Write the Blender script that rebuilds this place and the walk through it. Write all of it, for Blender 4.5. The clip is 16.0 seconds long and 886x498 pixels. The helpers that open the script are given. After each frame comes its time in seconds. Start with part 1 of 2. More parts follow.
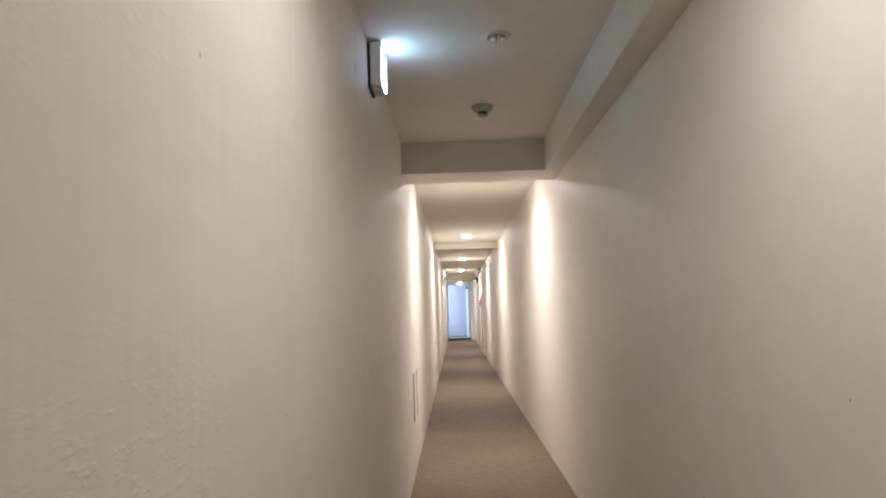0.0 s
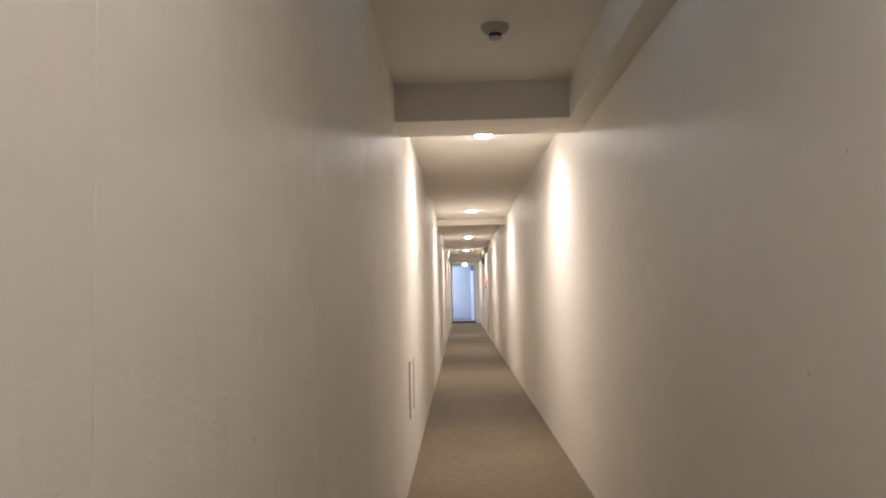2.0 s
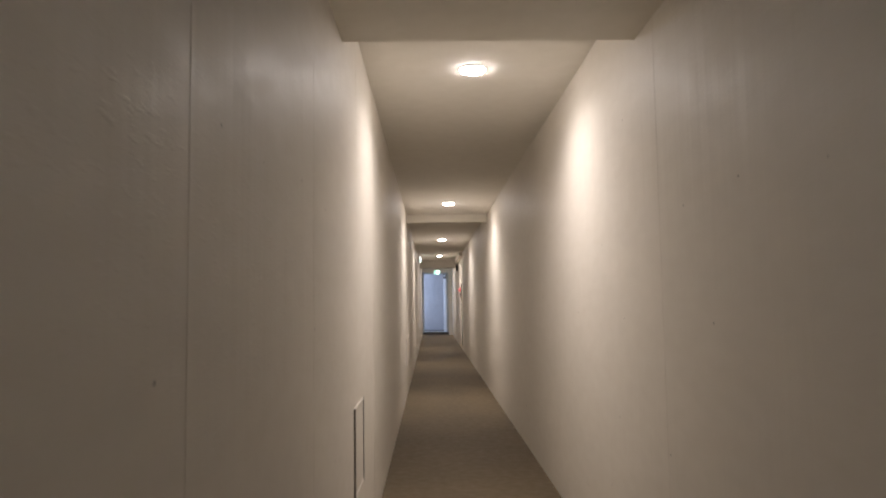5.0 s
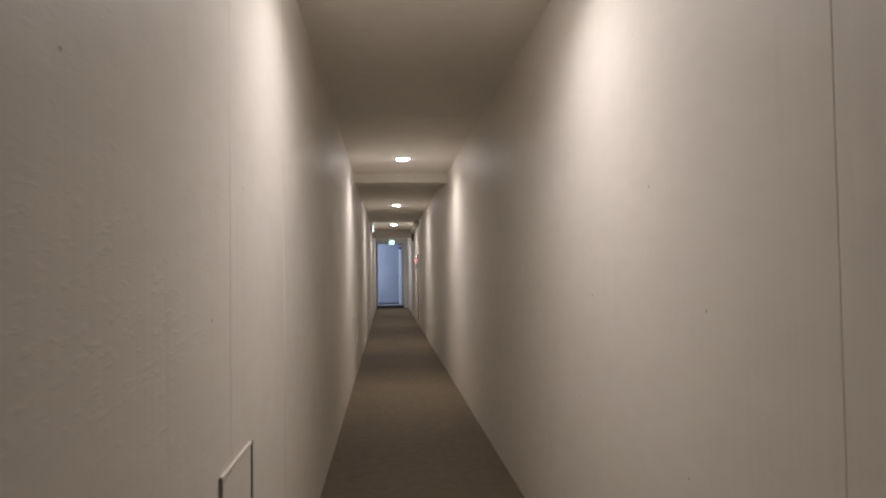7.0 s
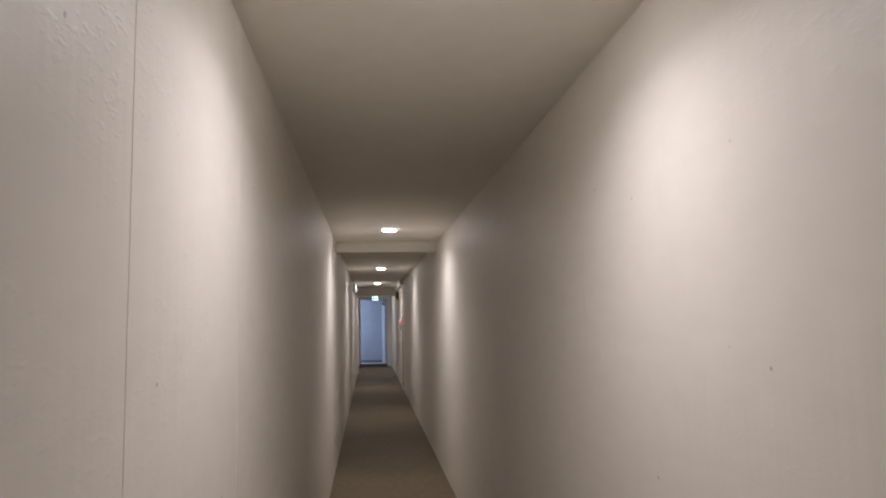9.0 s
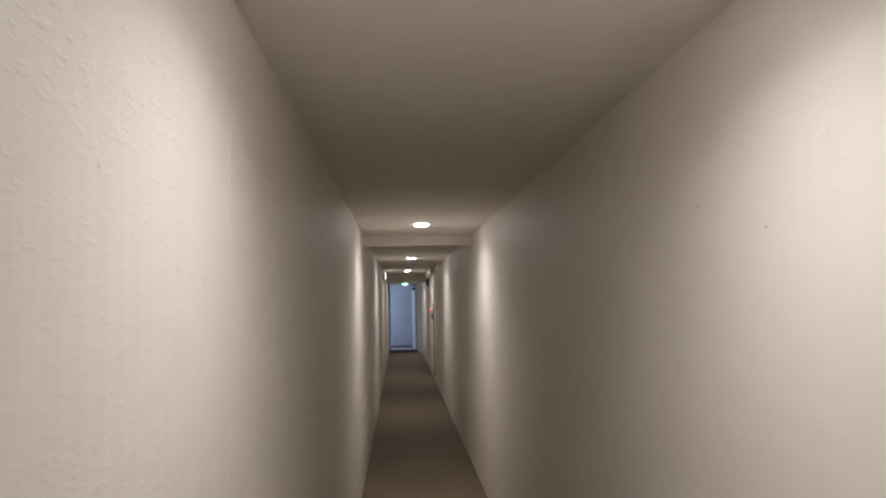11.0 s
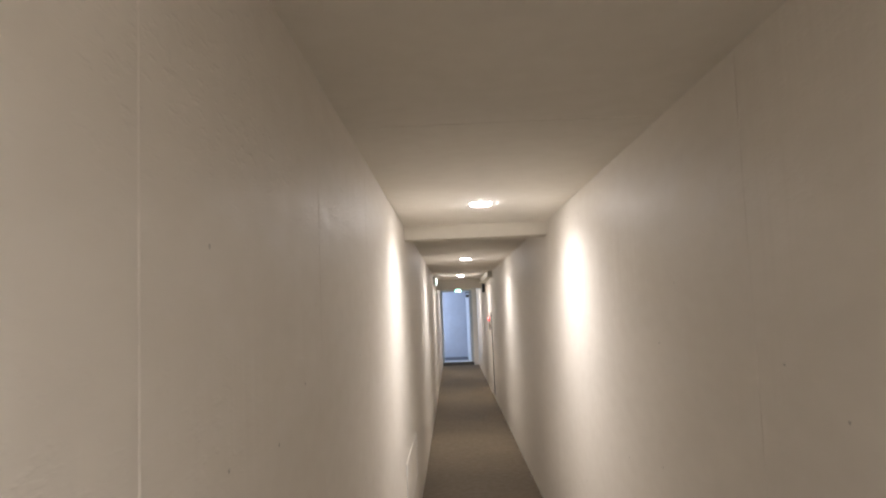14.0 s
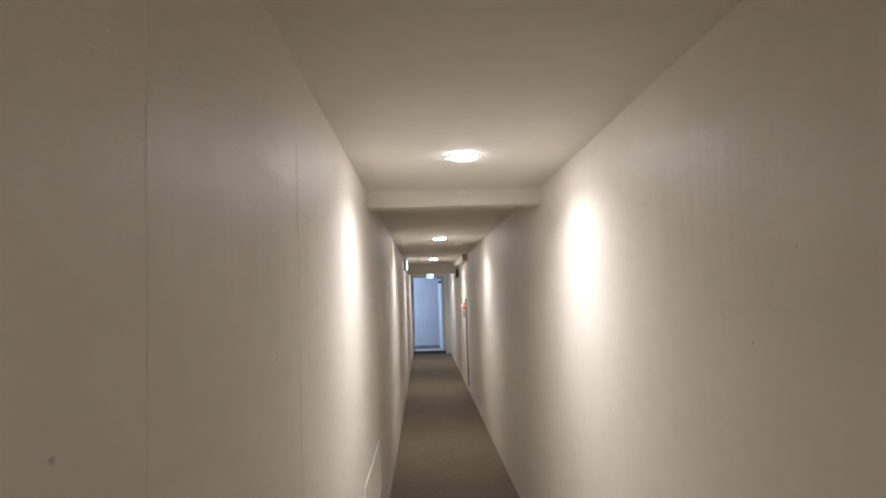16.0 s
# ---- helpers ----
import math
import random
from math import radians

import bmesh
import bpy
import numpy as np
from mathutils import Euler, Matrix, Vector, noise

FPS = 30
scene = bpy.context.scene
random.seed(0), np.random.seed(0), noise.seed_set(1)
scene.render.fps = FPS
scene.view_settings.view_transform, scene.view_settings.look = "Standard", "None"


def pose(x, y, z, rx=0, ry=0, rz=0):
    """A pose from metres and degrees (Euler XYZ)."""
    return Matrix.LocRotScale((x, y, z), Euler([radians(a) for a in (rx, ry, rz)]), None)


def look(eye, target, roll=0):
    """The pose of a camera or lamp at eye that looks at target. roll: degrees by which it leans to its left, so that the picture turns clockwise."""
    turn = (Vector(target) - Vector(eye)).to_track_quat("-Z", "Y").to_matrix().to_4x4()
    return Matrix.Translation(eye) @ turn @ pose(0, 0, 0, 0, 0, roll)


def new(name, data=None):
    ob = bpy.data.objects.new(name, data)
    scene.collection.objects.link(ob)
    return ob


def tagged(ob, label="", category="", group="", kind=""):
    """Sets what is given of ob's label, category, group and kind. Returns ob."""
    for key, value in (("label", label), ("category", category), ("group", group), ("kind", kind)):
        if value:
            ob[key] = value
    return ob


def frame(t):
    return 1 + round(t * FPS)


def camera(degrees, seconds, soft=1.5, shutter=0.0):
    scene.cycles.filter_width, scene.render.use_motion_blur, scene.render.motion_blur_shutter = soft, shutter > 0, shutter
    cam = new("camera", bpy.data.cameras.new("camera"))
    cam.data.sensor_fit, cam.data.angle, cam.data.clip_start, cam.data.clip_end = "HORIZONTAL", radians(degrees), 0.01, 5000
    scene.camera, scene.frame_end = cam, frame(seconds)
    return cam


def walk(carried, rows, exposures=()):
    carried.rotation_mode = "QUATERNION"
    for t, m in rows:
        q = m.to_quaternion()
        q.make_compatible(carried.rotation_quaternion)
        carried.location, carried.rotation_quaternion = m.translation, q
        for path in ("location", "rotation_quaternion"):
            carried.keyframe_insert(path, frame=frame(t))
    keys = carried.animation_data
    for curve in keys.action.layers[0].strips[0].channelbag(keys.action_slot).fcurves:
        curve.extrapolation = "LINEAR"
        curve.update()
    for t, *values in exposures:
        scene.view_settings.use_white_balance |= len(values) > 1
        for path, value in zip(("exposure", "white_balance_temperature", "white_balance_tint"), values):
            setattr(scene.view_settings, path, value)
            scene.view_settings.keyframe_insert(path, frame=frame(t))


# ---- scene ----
cam = camera(65.3, 16.0, soft=2.0, shutter=0.35)
PATH = [
    (0, (-0.196, -0.685, 1.158), (-0.226, 1.308, 1.332), -1.7),
    (0.5, (-0.217, -0.543, 1.117), (-0.19, 1.449, 1.297), -1.8),
    (1, (-0.163, -0.339, 1.115), (-0.225, 1.652, 1.289), -1.7),
    (1.5, (-0.141, -0.138, 1.12), (-0.218, 1.856, 1.256), -1.4),
    (2, (-0.191, 0.083, 1.125), (-0.237, 2.079, 1.25), -1.3),
    (2.5, (-0.243, 0.323, 1.116), (-0.231, 2.315, 1.293), -1.6),
    (3, (-0.219, 0.608, 1.116), (-0.257, 2.601, 1.278), -0.7),
    (3.5, (-0.177, 0.843, 1.114), (-0.228, 2.837, 1.262), 0.3),
    (4, (-0.214, 1.092, 1.114), (-0.241, 3.087, 1.251), -0.8),
    (4.2, (-0.236, 1.207, 1.116), (-0.24, 3.201, 1.267), -0.9),
    (6.3, (-0.169, 2.356, 1.101), (-0.089, 4.349, 1.253), -0.8),
    (6.5, (-0.184, 2.482, 1.115), (-0.063, 4.474, 1.249), -1.0),
    (7, (-0.161, 2.822, 1.129), (0.001, 4.814, 1.196), -0.8),
    (7.5, (-0.134, 3.027, 1.221), (-0.043, 5.024, 1.295), 2.1),
    (8, (-0.199, 3.148, 1.269), (-0.074, 5.142, 1.358), 1.2),
    (8.5, (-0.223, 3.305, 1.383), (0.025, 5.286, 1.5), -0.9),
    (9, (-0.178, 3.401, 1.436), (0.035, 5.38, 1.637), -1.0),
    (9.2, (-0.159, 3.449, 1.465), (-0.002, 5.431, 1.681), -1.4),
    (11.5, (-0.197, 4.063, 1.623), (-0.074, 6.056, 1.734), -1.1),
    (12, (-0.204, 4.308, 1.604), (-0.138, 6.305, 1.681), -3.2),
    (12.5, (-0.213, 4.542, 1.558), (-0.231, 6.541, 1.609), -0.5),
    (13, (-0.22, 4.824, 1.595), (-0.208, 6.823, 1.675), -0.6),
    (13.5, (-0.222, 5.119, 1.627), (-0.17, 7.116, 1.725), -2.6),
    (14, (-0.19, 5.474, 1.63), (-0.209, 7.466, 1.799), -2.3),
    (14.5, (-0.183, 5.635, 1.623), (-0.253, 7.628, 1.777), -1.0),
    (15, (-0.179, 5.971, 1.619), (-0.179, 7.968, 1.739), -0.3),
    (15.5, (-0.224, 6.152, 1.614), (-0.185, 8.148, 1.743), -2.3),
    (16, (-0.197, 6.372, 1.609), (-0.136, 8.367, 1.738), -1.8),
]
EXPOSURES = [(0, 1.27, 6500, 10), (3.5, 0.70, 6900, 12), (6.5, -0.1, 6600, 11), (7.5, -0.18, 6400, 13), (9, -0.34, 6300, 13),
             (11.5, -0.47, 6450, 11), (12.5, -0.25, 6500, 10), (13, 0.44, 6400, 9), (13.5, 0.7, 6350, 9), (14.5, 0.5, 6450, 10),
             (16, 0.4, 6250, 9)]
walk(cam, [(t, look(eye, target, roll)) for t, eye, target, roll in PATH], EXPOSURES)

# ---- plan (metres) ----
HALF = 0.51            # half the corridor's width
CEIL = 2.22            # ceiling height
Y0, Y1 = -6.4, 25.14   # back wall and end wall
BEAM_Z = 2.018
LAMP_Y = [-4.20, 0.34, 4.88, 9.42, 13.97, 18.40, 22.90]
LAMP_AGE = [0.31, 0.31, 0.92, 1.05, 0.9, 0.9, 1.0]   # older tubes give less

# ---- world and large lights ----
world = bpy.data.worlds.new("world")
scene.world = world
world.use_nodes = True
wn = world.node_tree
sky = wn.nodes.new("ShaderNodeTexSky")
sky.sky_type, sky.sun_disc = "NISHITA", False
sky.sun_elevation, sky.sun_rotation = radians(35), radians(200)
wn.links.new(sky.outputs[0], wn.nodes["Background"].inputs[0])
wn.nodes["Background"].inputs[1].default_value = 0.1

# skylight that enters the stair landing by its side window
day = bpy.data.lights.new("landing_daylight", "AREA")
day.shape, day.size, day.size_y = "RECTANGLE", 1.1, 1.3
day.energy, day.color = 30.0, (0.57, 0.70, 1.0)
new("landing_daylight", day).matrix_world = look((-1.72, 26.35, 1.55), (0.3, 26.45, 1.1))

# the downlights throw most of their light down; the opal diffuser spills the rest
LAMP_COLOUR, LAMP_GLOW_POWER, LAMP_WATTS, LAMP_SPREAD = (1.0, 0.955, 0.965), 100.0, 6.6, 146
for lamp_y, lamp_age in zip(LAMP_Y, LAMP_AGE):
    bulb = bpy.data.lights.new("downlight_lamp", "AREA")
    bulb.shape, bulb.size, bulb.spread = "DISK", 0.112, radians(LAMP_SPREAD)
    bulb.energy, bulb.color = LAMP_WATTS * lamp_age, LAMP_COLOUR
    new("downlight_lamp", bulb).location = (0, lamp_y, CEIL - 0.017)

SIGN_COLOUR, SIGN_POWER = (0.46, 0.59, 1.0), 11.0


# ---- materials ----
def material(name, base, rough=0.6, metal=0.0, var=0.06, scale=3.0, fine=0.0, fine_scale=120.0,
             coarse=0.0, coarse_scale=14.0, stretch=(1, 1, 1), specks=0.0, island=0.0, spec=0.5, patchy=False, waves=0.0):
    """A painted or moulded surface: two scales of colour, two of relief, a few specks."""
    m = bpy.data.materials.new(name)
    m.use_nodes = True
    n, l = m.node_tree.nodes, m.node_tree.links
    p = n["Principled BSDF"]
    p.inputs["Roughness"].default_value, p.inputs["Metallic"].default_value = rough, metal
    p.inputs["Specular IOR Level"].default_value = spec
    tc = n.new("ShaderNodeTexCoord")
    mp = n.new("ShaderNodeMapping")
    mp.inputs["Scale"].default_value = stretch
    l.new(tc.outputs["Object"], mp.inputs[0])

    def noise_tex(s, detail=4.0):
        t = n.new("ShaderNodeTexNoise")
        t.inputs["Scale"].default_value, t.inputs["Detail"].default_value = s, detail
        l.new(mp.outputs[0], t.inputs["Vector"])
        return t

    def mixed(kind, fac, a, b):
        x = n.new("ShaderNodeMix")
        x.data_type, x.blend_type = "RGBA", kind
        for sock, v in ((x.inputs[0], fac), (x.inputs[6], a), (x.inputs[7], b)):
            if hasattr(v, "is_linked"):
                l.new(v, sock)
            else:
                sock.default_value = v
        return x.outputs[2]

    def ramp(src, lo, hi, a, b):
        r = n.new("ShaderNodeMapRange")
        for k, v in zip((1, 2, 3, 4), (lo, hi, a, b)):
            r.inputs[k].default_value = v
        l.new(src, r.inputs[0])
        return r.outputs[0]

    big, small = noise_tex(scale), noise_tex(scale * 11)
    dark = (*[c * (1 - 2.2 * var) for c in base], 1)
    colour = mixed("MIX", ramp(big.outputs[0], 0.3, 0.7, 0, 1), dark, (*base, 1))
    colour = mixed("MULTIPLY", ramp(small.outputs[0], 0.35, 0.7, 0.0, 1.0), colour,
                   (1 - var, 1 - var * 1.05, 1 - var * 1.15, 1))
    if island:
        info = n.new("ShaderNodeObjectInfo")
        hsv = n.new("ShaderNodeHueSaturation")
        l.new(ramp(info.outputs["Random"], 0, 1, 1 - island, 1 + island), hsv.inputs["Value"])
        l.new(colour, hsv.inputs["Color"])
        colour = hsv.outputs[0]
    if specks:
        sep, com = n.new("ShaderNodeSeparateXYZ"), n.new("ShaderNodeCombineXYZ")
        l.new(tc.outputs["Object"], sep.inputs[0])
        l.new(sep.outputs["Y"], com.inputs[0])
        l.new(sep.outputs["Z"], com.inputs[1])
        v = n.new("ShaderNodeTexVoronoi")
        v.voronoi_dimensions = "2D"
        v.inputs["Scale"].default_value = 2.6
        l.new(com.outputs[0], v.inputs["Vector"])
        pick = n.new("ShaderNodeMath")
        pick.operation = "MULTIPLY"
        l.new(ramp(v.outputs["Distance"], 0.005, 0.013, specks, 0.0), pick.inputs[0])
        l.new(ramp(v.outputs["Color"], 0.45, 0.55, 0.0, 1.0), pick.inputs[1])
        near = pick.outputs[0]
        colour = mixed("MIX", near, colour, (0.10, 0.085, 0.07, 1))
    l.new(colour, p.inputs["Base Color"])
    l.new(ramp(small.outputs[0], 0.3, 0.7, rough * 0.88, min(1.0, rough * 1.12)), p.inputs["Roughness"])
    normal = None
    for depth, s in ((coarse, coarse_scale), (fine, fine_scale)):
        if depth:
            b = n.new("ShaderNodeBump")
            b.inputs["Distance"].default_value = depth
            b.inputs["Strength"].default_value = 1.0
            height = noise_tex(s, 3.0).outputs[0]
            if patchy and s == coarse_scale:
                mul = n.new("ShaderNodeMath")
                mul.operation = "MULTIPLY"
                l.new(ramp(height, 0.54, 0.76, 0.0, 1.0), mul.inputs[0])
                # brushed-on paint under the ceiling is rougher than the rolled paint below it
                high, most = n.new("ShaderNodeSeparateXYZ"), n.new("ShaderNodeMath")
                most.operation = "MAXIMUM"
                l.new(tc.outputs["Object"], high.inputs[0])
                l.new(ramp(high.outputs["Z"], 1.68, 1.86, 0.0, 0.95), most.inputs[0])
                l.new(ramp(noise_tex(1.5, 2.0).outputs[0], 0.43, 0.64, 0.08, 0.6), most.inputs[1])
                l.new(most.outputs[0], mul.inputs[1])
                height = mul.outputs[0]
            l.new(height, b.inputs["Height"])
            if normal:
                l.new(normal, b.inputs["Normal"])
            normal = b.outputs[0]
    if waves:
        # trowel and roller strokes that run up the wall
        stroke = n.new("ShaderNodeMapping")
        stroke.inputs["Scale"].default_value = (1, 13, 0.6)
        l.new(tc.outputs["Object"], stroke.inputs[0])
        t = n.new("ShaderNodeTexNoise")
        t.inputs["Scale"].default_value, t.inputs["Detail"].default_value = 1.0, 2.0
        l.new(stroke.outputs[0], t.inputs["Vector"])
        b = n.new("ShaderNodeBump")
        b.inputs["Distance"].default_value = waves
        l.new(t.outputs[0], b.inputs["Height"])
        if normal:
            l.new(normal, b.inputs["Normal"])
        normal = b.outputs[0]
    if normal:
        l.new(normal, p.inputs["Normal"])
    return m


def glow(name, colour, strength):
    m = bpy.data.materials.new(name)
    m.use_nodes = True
    p = m.node_tree.nodes["Principled BSDF"]
    p.inputs["Base Color"].default_value = (0.8, 0.8, 0.8, 1)
    p.inputs["Emission Color"].default_value = (*colour, 1)
    p.inputs["Emission Strength"].default_value = strength
    return m


WALL = material("wall_paint", (0.87, 0.815, 0.73), 0.50, spec=0.40, var=0.025, scale=1.3, fine=0.00022, fine_scale=150,
                coarse=0.0009, coarse_scale=56, stretch=(1, 0.6, 1.4), specks=0.55, island=0.012, patchy=True, waves=0.003)
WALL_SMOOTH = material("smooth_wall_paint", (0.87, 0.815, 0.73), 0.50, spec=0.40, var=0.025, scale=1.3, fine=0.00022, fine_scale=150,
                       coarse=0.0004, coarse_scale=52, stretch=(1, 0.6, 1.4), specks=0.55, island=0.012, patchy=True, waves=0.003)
CEILING = material("ceiling_paint", (0.91, 0.867, 0.79), 0.8, var=0.03, scale=1.1, fine=0.0004, fine_scale=180)
BEAM = material("beam_paint", (0.84, 0.795, 0.705), 0.6, var=0.03, scale=1.5, fine=0.0005, fine_scale=150,
                coarse=0.001, coarse_scale=20)
FLOOR = material("floor_vinyl", (0.195, 0.148, 0.09), 0.72, spec=0.3, var=0.07, scale=1.6, fine=0.0004, fine_scale=220,
                 coarse=0.0003, coarse_scale=30)
JOINT = material("joint_filler", (0.40, 0.36, 0.31), 0.8, var=0.1)
WHITE = material("white_plastic", (0.76, 0.75, 0.72), 0.4, var=0.02)
DARK = material("dark_plastic", (0.035, 0.033, 0.03), 0.5, var=0.1)
# dark base colour puts the shade of the hatch frame's sides into the material
SHADED_SIDE = material("shaded_frame_side", (0.27, 0.25, 0.22), 0.45, metal=0.3, var=0.06)
CHROME = material("chrome", (0.75, 0.75, 0.76), 0.12, metal=1.0, var=0.02)
BEIGE = material("beige_plastic", (0.50, 0.45, 0.36), 0.5, var=0.04)
DOOR = material("door_paint", (0.66, 0.67, 0.67), 0.4, var=0.03, fine=0.0002)
FRAME = material("door_frame_paint", (0.55, 0.58, 0.57), 0.45, var=0.04)
LANDING = material("landing_paint", (0.66, 0.68, 0.72), 0.7, var=0.05, scale=0.9, fine=0.0006, fine_scale=120)
LANDING_FLOOR = material("landing_floor", (0.10, 0.10, 0.105), 0.7, var=0.12, fine=0.0005)
STEP_PALE = material("pale_step", (0.55, 0.55, 0.54), 0.7, var=0.08, fine=0.0005)
SILL = material("sill_stone", (0.12, 0.11, 0.10), 0.6, var=0.1, fine=0.0004)
RED = material("red_plastic", (0.55, 0.03, 0.03), 0.35, var=0.04)
LAMP_GLOW = {a: glow("lamp_diffuser", LAMP_COLOUR, LAMP_GLOW_POWER * a) for a in sorted(set(LAMP_AGE))}
SIGN_GLOW = glow("sign_face", SIGN_COLOUR, SIGN_POWER)
SIGN_WHITE = glow("sign_face_white", (0.92, 0.97, 1.0), 6.0)
SIGN_PALE = glow("sign_face_pale", (0.70, 1.0, 0.93), 5.0)
SIGN_GREEN = glow("sign_green", (0.03, 0.75, 0.42), 1.9)
ALARM_GLOW = glow("alarm_lamp", (1.0, 0.03, 0.04), 1.3)
GLASS = bpy.data.materials.new("clear_glass")
GLASS.use_nodes = True
GLASS.node_tree.nodes["Principled BSDF"].inputs["Transmission Weight"].default_value = 1.0
GLASS.node_tree.nodes["Principled BSDF"].inputs["Roughness"].default_value = 0.03


# ---- mesh helpers ----
def box(bm, x0, x1, y0, y1, z0, z1, bevel=0.0, seg=2):
    vs = bmesh.ops.create_cube(bm, size=1, matrix=Matrix.LocRotScale(
        ((x0 + x1) / 2, (y0 + y1) / 2, (z0 + z1) / 2), None, (abs(x1 - x0), abs(y1 - y0), abs(z1 - z0))))["verts"]
    if bevel:
        es = list({e for v in vs for e in v.link_edges})
        bmesh.ops.bevel(bm, geom=es, offset=bevel, segments=seg, affect="EDGES", profile=0.5)
    return bm


def lathe(bm, profile, seg=32, m=Matrix()):
    """Turns a profile of (radius, height) about z; a zero radius closes it."""
    rings = []
    for r, z in profile:
        if r < 1e-6:
            rings.append([bm.verts.new(m @ Vector((0, 0, z)))])
        else:
            rings.append([bm.verts.new(m @ Vector((r * math.cos(a), r * math.sin(a), z)))
                          for a in (2 * math.pi * k / seg for k in range(seg))])
    for a, b in zip(rings, rings[1:]):
        for k in range(seg):
            q = [a[k % len(a)], a[(k + 1) % len(a)], b[(k + 1) % len(b)], b[k % len(b)]]
            q = list(dict.fromkeys(q))
            if len(q) > 2:
                bm.faces.new(q)
    bmesh.ops.recalc_face_normals(bm, faces=bm.faces)
    return bm


def part(name, bm, mat, parent=None, label="", smooth=False):
    me = bpy.data.meshes.new(name)
    bm.to_mesh(me)
    bm.free()
    me.materials.append(mat)
    if smooth:
        for f in me.polygons:
            f.use_smooth = True
    ob = new(name, me)
    if parent:
        ob.parent = parent
    if label:
        ob["label"] = label
    return ob


def solid(name, dims, mat, label, category, bevel=0.0, parent=None):
    ob = part(name, box(bmesh.new(), *dims, bevel), mat, parent)
    return tagged(ob, label, category, kind="structure")


def thing(name, place, label, category, group=""):
    ob = new(name)
    ob.location = place
    return tagged(ob, label, category, group)


# ---- structure ----
solid("floor", (-0.64, 0.64, Y0 - 0.1, Y1 + 0.12, -0.12, 0.0), FLOOR, "plain brown-beige sheet floor of a narrow corridor", "floor")
CEILING_JOINT = 7.67
bm = bmesh.new()
box(bm, -0.64, 0.64, Y0 - 0.1, CEILING_JOINT - 0.0015, CEIL, CEIL + 0.03, 0.001, 1)
box(bm, -0.64, 0.64, CEILING_JOINT + 0.0015, Y1 + 0.12, CEIL, CEIL + 0.03, 0.001, 1)
box(bm, -0.64, 0.64, Y0 - 0.1, Y1 + 0.12, CEIL + 0.0305, CEIL + 0.12)
tagged(part("ceiling", bm, CEILING), "smooth off-white painted corridor ceiling with one thin joint", "ceiling", kind="structure")
wall_left = solid("wall_left", (-0.64, -HALF - 0.018, Y0, Y1, 0, CEIL), JOINT, "off-white painted wall of tall boards with thin joints", "wall")
wall_right = solid("wall_right", (HALF + 0.018, 0.64, Y0, Y1, 0, CEIL), JOINT, "off-white painted wall with few thin joints", "wall")
solid("wall_back", (-0.64, 0.64, Y0 - 0.1, Y0, 0, CEIL), WALL, "plain off-white wall closing the corridor", "wall")

solid("beam_1", (-HALF - 0.008, HALF + 0.008, 3.645, 4.0, BEAM_Z, CEIL + 0.02), BEAM, "off-white painted beam across the corridor ceiling", "beam", 0.004)
solid("beam_2", (-HALF - 0.008, HALF + 0.008, 10.40, 10.56, 2.122, CEIL + 0.02), BEAM, "shallow off-white painted beam across the ceiling", "beam", 0.004)
solid("beam_3", (-HALF - 0.008, HALF + 0.008, 20.3, 20.65, BEAM_Z, CEIL + 0.02), BEAM, "off-white painted beam across the corridor ceiling", "beam", 0.004)
solid("soffit_1", (0.402, HALF + 0.008, Y0 - 0.01, 3.655, BEAM_Z + 0.001, CEIL + 0.02), BEAM, "off-white boxed soffit along the top of the wall", "soffit", 0.004)
solid("soffit_2", (0.43, HALF + 0.008, 17.2, 20.31, 2.12, CEIL + 0.02), BEAM, "small off-white boxed soffit along the top of the wall", "soffit", 0.004)

# end wall with its doorway
DX0, DX1, DZ0, DZ1 = -0.50, 0.375, 0.083, 2.10
wall_end = tagged(new("wall_end"), "off-white end wall with an open doorway", "wall", kind="structure")
for x0, x1, z0, z1 in ((-0.64, DX0, 0, CEIL), (DX1, 0.64, 0, CEIL), (DX0, DX1, DZ1, CEIL), (DX0, DX1, 0, DZ0)):
    part("wall_section", box(bmesh.new(), x0, x1, Y1, Y1 + 0.12, z0, z1), SILL if z1 < 0.2 else WALL, wall_end)

# stair landing behind the doorway
# the strip next to the door is paler than the floor beyond
solid("landing_step", (-1.8, 1.2, Y1 + 0.12, 25.93, -0.05, 0.083), STEP_PALE, "pale strip of landing floor inside the door", "floor")
solid("landing_floor", (-1.8, 1.2, 25.93, 27.3, -0.05, 0.083), LANDING_FLOOR, "dark grey floor of the landing", "floor")
solid("landing_ceiling", (-1.8, 1.2, Y1 + 0.12, 27.3, 2.4, 2.5), LANDING, "pale landing ceiling", "ceiling")
solid("landing_wall_far", (-1.8, 1.2, 27.2, 27.32, 0.083, 2.4), LANDING, "pale wall of the daylit landing", "wall")
solid("landing_wall_right", (1.1, 1.22, Y1 + 0.12, 27.2, 0.083, 2.4), LANDING, "pale side wall of the landing", "wall")
for x0, x1 in ((-1.8, -0.64), (0.64, 1.1)):
    solid("landing_wall_near", (x0, x1, Y1 + 0.02, Y1 + 0.12, 0.083, 2.4), LANDING, "pale wall beside the corridor door", "wall")
for y0, y1, z0, z1 in ((Y1 + 0.12, 25.8, 0.083, 2.4), (26.9, 27.2, 0.083, 2.4), (25.8, 26.9, 0.083, 0.9), (25.8, 26.9, 2.2, 2.4)):
    solid("landing_wall_left", (-1.92, -1.8, y0, y1, z0, z1), LANDING, "pale landing wall with a window opening", "wall")


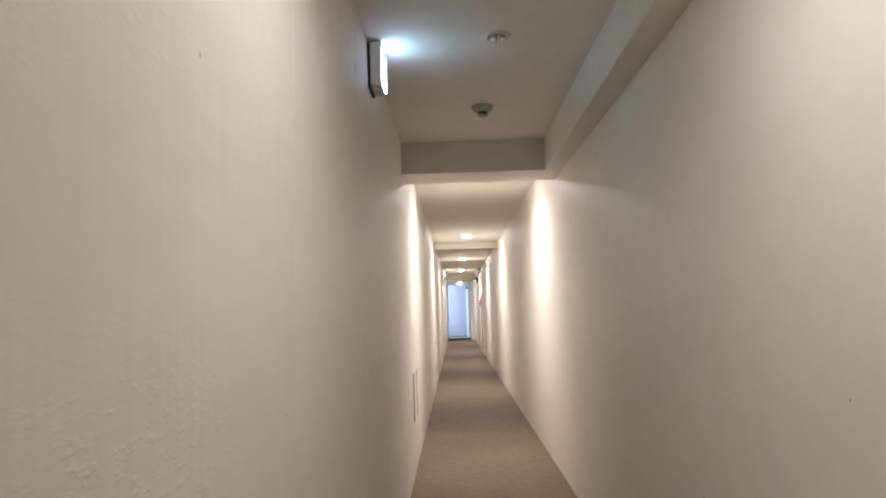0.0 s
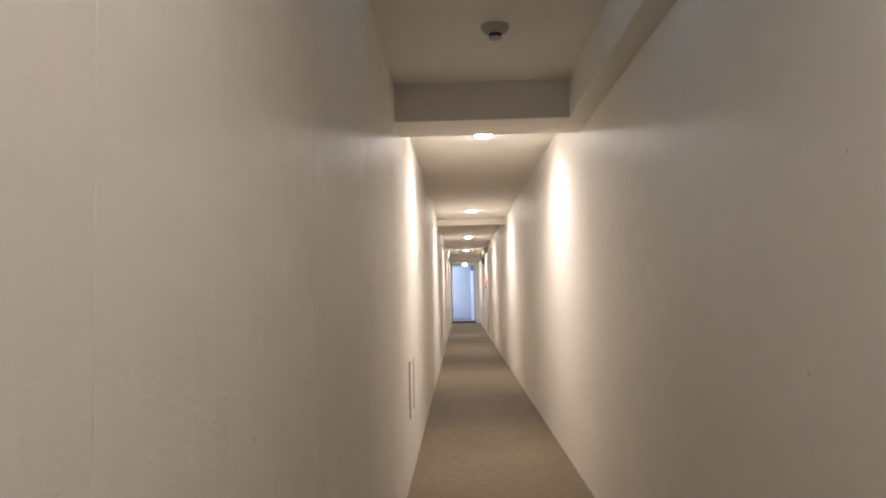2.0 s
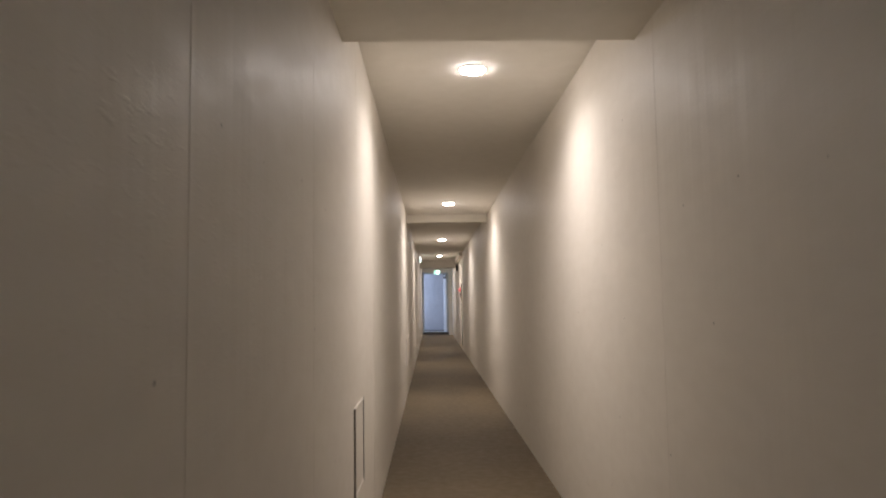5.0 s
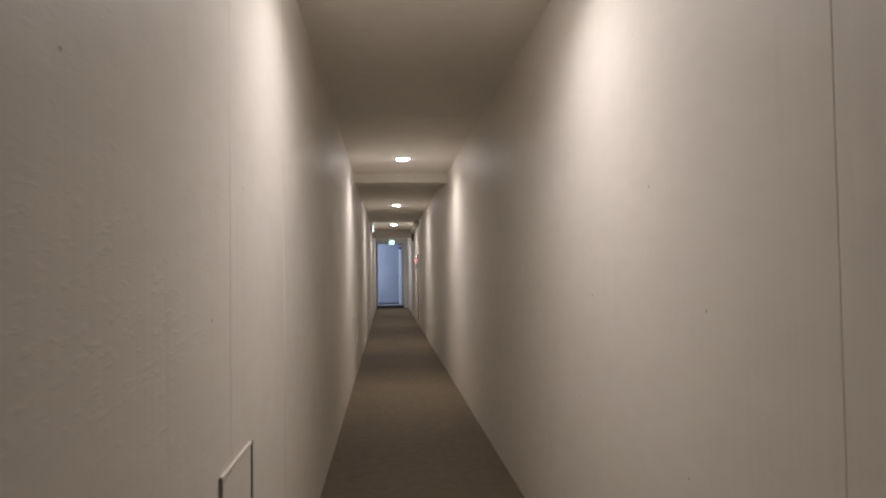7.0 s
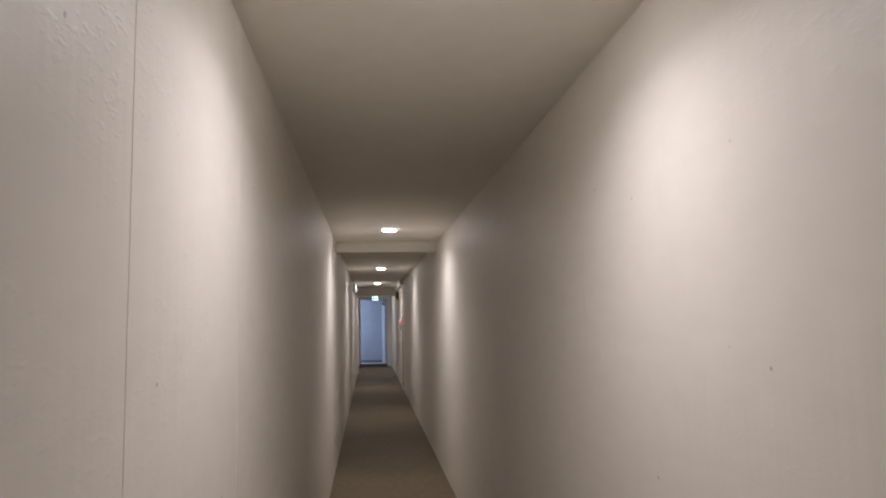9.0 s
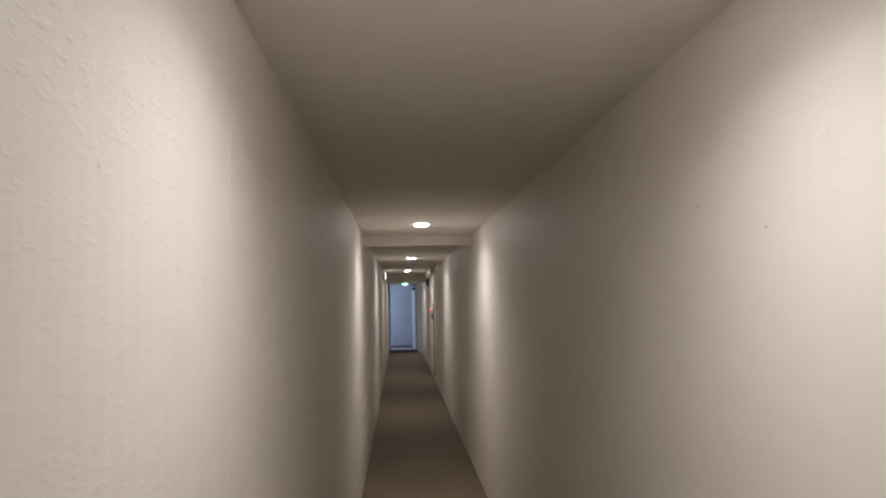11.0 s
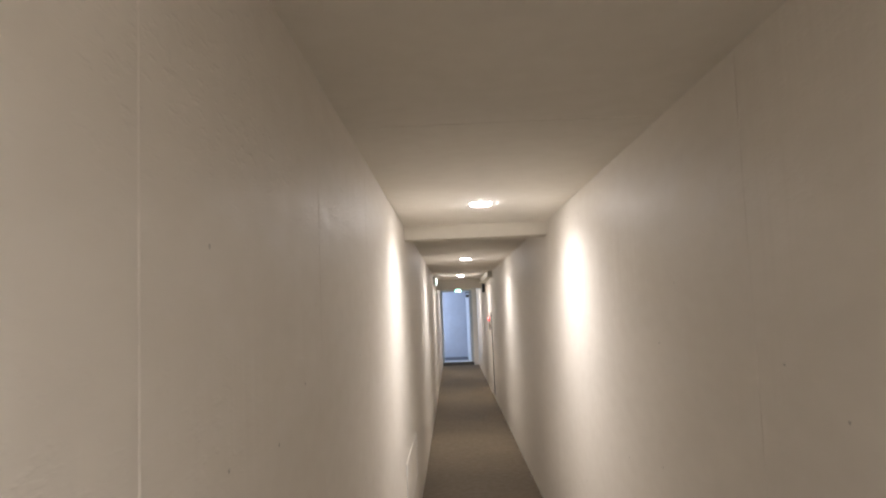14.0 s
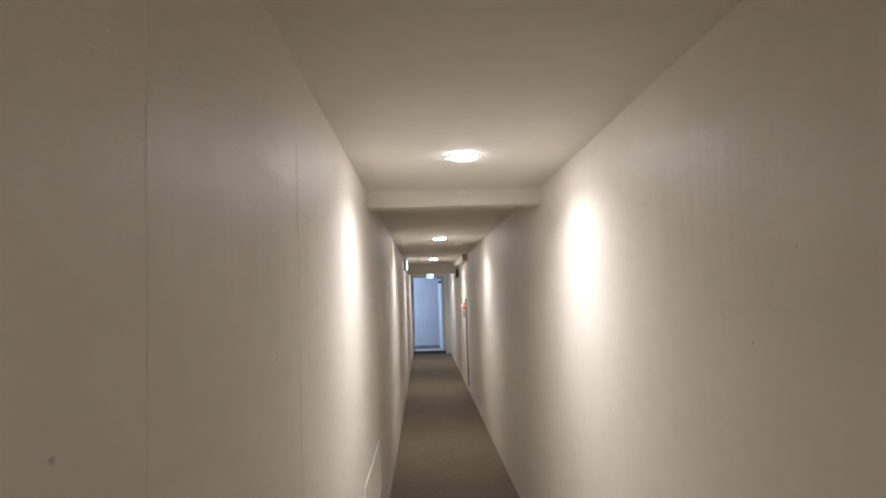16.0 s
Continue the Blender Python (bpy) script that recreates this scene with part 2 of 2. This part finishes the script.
# ---- things ----
def exit_sign(place, turn, label, face_mat):
    """A box sign; its lit face looks along local -y."""
    s = thing("exit_sign", place, label, "exit sign", "emergency exit signs")
    s.rotation_euler = (0, 0, radians(turn))
    w, h, d = 0.155, 0.175, 0.058
    part("housing", box(bmesh.new(), -w / 2, w / 2, -d + 0.004, -0.010, 0, h, 0.004), WHITE, s)
    part("back_plate", box(bmesh.new(), -w / 2 + 0.006, w / 2 - 0.006, -0.010, 0, -0.008, h - 0.004), DARK, s, "dark mounting plate")
    face = part("lit_face", box(bmesh.new(), -w / 2 + 0.004, w / 2 - 0.004, -d - 0.002, -d + 0.004, 0.008, h - 0.030, 0.002), face_mat, s, "glowing white face")
    bm = bmesh.new()
    box(bm, -0.066, -0.004, -d - 0.0035, -d - 0.001, 0.016, 0.138)
    box(bm, 0.012, 0.064, -d - 0.0035, -d - 0.001, 0.04, 0.105)
    part("green_symbol", bm, SIGN_GREEN, face, "plain green bars")
    return s


def downlight(y, age):
    s = thing("downlight", (0, y, CEIL), "round white ceiling downlight, switched on", "ceiling light", "corridor downlights")
    part("trim_ring", lathe(bmesh.new(), [(0.061, 0.0), (0.071, 0.0), (0.070, -0.002), (0.066, -0.005), (0.061, -0.005)], 40), WHITE, s, smooth=True)
    part("diffuser", lathe(bmesh.new(), [(0.0605, -0.004), (0.060, -0.008), (0.052, -0.0125), (0.034, -0.0145), (0.0, -0.015)], 24), LAMP_GLOW[age], s, "glowing opal diffuser", True)
    return s


for y, age in zip(LAMP_Y, LAMP_AGE):
    downlight(y, age)

exit_sign((-HALF, 2.025, 2.042), 90, "lit white and green exit sign on the wall", SIGN_GLOW)
exit_sign((-HALF, 18.1, 2.03), 90, "lit white exit sign high on the wall", SIGN_WHITE)
far_sign = exit_sign((0.0, Y1 - 0.012, 2.046), 0, "lit green exit sign above the open door", SIGN_PALE)
far_sign.scale = (1.05, 0.8, 0.78)


def emergency_light(y):
    s = thing("emergency_light", (0.0, y, CEIL), "small emergency light with clear domed lens, off", "emergency light")
    part("trim_ring", lathe(bmesh.new(), [(0.036, 0.0), (0.056, 0.0), (0.055, -0.004), (0.046, -0.009), (0.036, -0.006)], 36), WHITE, s, smooth=True)
    part("reflector", lathe(bmesh.new(), [(0.037, -0.002), (0.02, -0.004), (0.0, -0.0035)], 24), CHROME, s, smooth=True)
    part("bulb", lathe(bmesh.new(), [(0.0, -0.016), (0.006, -0.0145), (0.008, -0.010), (0.005, -0.004)], 14), WHITE, s, smooth=True)
    part("lens", lathe(bmesh.new(), [(0.038, -0.006), (0.034, -0.014), (0.024, -0.019), (0.012, -0.0215), (0.0, -0.022)], 28), GLASS, s, "clear glass dome", True)
    return s


def smoke_detector(y):
    s = thing("smoke_detector", (-0.02, y, CEIL), "round cream smoke detector with a dark sensor slot", "smoke detector")
    part("base", lathe(bmesh.new(), [(0.058, 0.0), (0.058, -0.010), (0.054, -0.016), (0.0, -0.016)], 36), BEIGE, s, smooth=True)
    part("body", lathe(bmesh.new(), [(0.048, -0.016), (0.046, -0.026), (0.030, -0.033), (0.0, -0.033)], 36), BEIGE, s, smooth=True)
    part("sensor_slot", lathe(bmesh.new(), [(0.026, -0.033), (0.026, -0.045), (0.022, -0.048), (0.0, -0.048)], 28), DARK, s, "dark sensor grille", True)
    part("cap", lathe(bmesh.new(), [(0.028, -0.048), (0.027, -0.052), (0.0, -0.053)], 28), BEIGE, s, smooth=True)
    return s


emergency_light(1.945)
smoke_detector(2.89)


def hatch(y0, z0, w, h, label, side_mat):
    """An inspection hatch: a frame that stands proud of the wall round a recessed painted lid."""
    s = thing("inspection_hatch", (-HALF, y0, z0), label, "access hatch", "wall hatches")
    t, e = 0.010, 0.007
    for y in (0, w - t):
        part("side_bar", box(bmesh.new(), 0, e, y, y + t, 0, h, 0.0012, 1), side_mat, s, "narrow metal side of the frame")
    for z in (h - t, 0):
        part("frame_bar", box(bmesh.new(), 0, e - 0.001, t, w - t, z, z + t, 0.0015, 1), WALL, s)
    part("gap", box(bmesh.new(), 0.0003, 0.001, t, w - t, t, h - t), DARK, s, "narrow shadow gap")
    part("lid", box(bmesh.new(), 0.001, 0.0035, t + 0.003, w - t - 0.003, t + 0.003, h - t - 0.003, 0.001, 1), WALL, s)
    return s


hatch(4.285, 0.370, 0.332, 0.343, "square inspection hatch low in the wall, frame sides darkened as shade", SHADED_SIDE)
hatch(9.80, 0.365, 1.10, 0.315, "long flush inspection hatch low in the wall", WHITE)

# fire cabinet with its alarm lamp
cab = thing("fire_alarm_cabinet", (HALF, 17.78, 0.08), "tall flush off-white fire cabinet with red alarm lamp", "fire cabinet")
part("body", box(bmesh.new(), -0.018, 0.0, 0.012, 0.82, 0.0, 1.44, 0.003), WALL, cab)
part("edge_gap", box(bmesh.new(), -0.014, 0.0, 0.004, 0.012, 0.0, 1.44), DARK, cab, "dark gap along the edge")
lamp_base = part("lamp_base", lathe(bmesh.new(), [(0.0, -0.006), (0.05, -0.006), (0.05, 0.006), (0.0, 0.006)], 24, pose(-0.024, 0.32, 1.31, 0, 90, 0)), RED, cab, "red lamp base")
part("lamp_dome", lathe(bmesh.new(), [(0.038, 0.0), (0.034, 0.022), (0.02, 0.036), (0.0, 0.04)], 24, pose(-0.03, 0.32, 1.31, 0, -90, 0)), ALARM_GLOW, lamp_base, "glowing red dome", True)
part("push_button_plate", box(bmesh.new(), -0.035, -0.018, 0.27, 0.37, 1.12, 1.24, 0.004), DARK, cab, "dark push button plate")

speaker = thing("wall_speaker", (HALF, 20.05, 1.92), "small dark box speaker high on the wall", "speaker")
part("housing", box(bmesh.new(), -0.05, 0.0, -0.07, 0.07, 0.0, 0.17, 0.006), DARK, speaker)

# doorway at the end: frame, open leaf, closer
door = tagged(new("door_1"), "open pale steel door in a grey frame", "door", kind="structure")
door.location = (0, Y1, 0)
for dims in ((DX0, DX0 + 0.05, -0.012, 0.13, DZ0, DZ1), (DX1 - 0.03, DX1, -0.012, 0.13, DZ0, DZ1),
             (DX0 + 0.05, DX1 - 0.03, -0.012, 0.13, DZ1 - 0.036, DZ1), (DX0 + 0.05, DX1 - 0.03, -0.012, 0.13, DZ0, DZ0 + 0.012)):
    part("door_frame", box(bmesh.new(), *dims, 0.003), FRAME, door)
leaf = part("door_leaf", box(bmesh.new(), -0.04, 0.0, 0.0, 0.76, DZ0 + 0.015, DZ1 - 0.04, 0.003), DOOR, door, "pale door leaf standing open")
leaf.location, leaf.rotation_euler = (0.343, 0.14, 0), (0, 0, radians(5.5))
part("door_handle", box(bmesh.new(), -0.09, -0.04, 0.68, 0.71, 0.98, 1.0, 0.004), CHROME, leaf)
part("door_closer", box(bmesh.new(), -0.105, -0.04, 0.03, 0.27, 1.90, 1.975, 0.006), DARK, leaf, "dark grey door closer")
part("hinge_gap", box(bmesh.new(), 0.344, 0.366, 0.131, 0.15, DZ0 + 0.012, DZ1 - 0.036), DARK, door, "dark hinge gap")
part("closer_arm", box(bmesh.new(), 0.20, 0.31, 0.10, 0.14, 2.01, 2.045, 0.004), DARK, door, "dark closer arm")

# ---- boards of the walls ----
def boards(wall, x, joints, side, paint):
    for a, b in zip(joints, joints[1:]):
        bm = box(bmesh.new(), x, x + side * 0.0175, a + 0.0007, b - 0.0007, -0.01, CEIL + 0.01, 0.0009, 1)
        part("board", bm, paint, wall)


STEP = 0.932
left = ([Y0] + [0.68 - STEP * k for k in range(7, 0, -1)] + [0.68, 1.595, 2.49, 3.40, 4.40, 5.21, 6.18, 7.166]
        + [8.13 + STEP * k for k in range(18)] + [Y1])
boards(wall_left, -HALF, left, -1, WALL)
# narrow pale strip, slightly proud of the wall, over the joint at 5.21
part("sealant_bead", box(bmesh.new(), -HALF - 0.0005, -HALF + 0.0012, 5.208, 5.212, 0.0, CEIL, 0.0005, 1), BEAM, wall_left, "thin pale raised line over a joint")
right = [Y0, -2.7] + [3.80 + 3.30 * k for k in range(6)] + [Y1]
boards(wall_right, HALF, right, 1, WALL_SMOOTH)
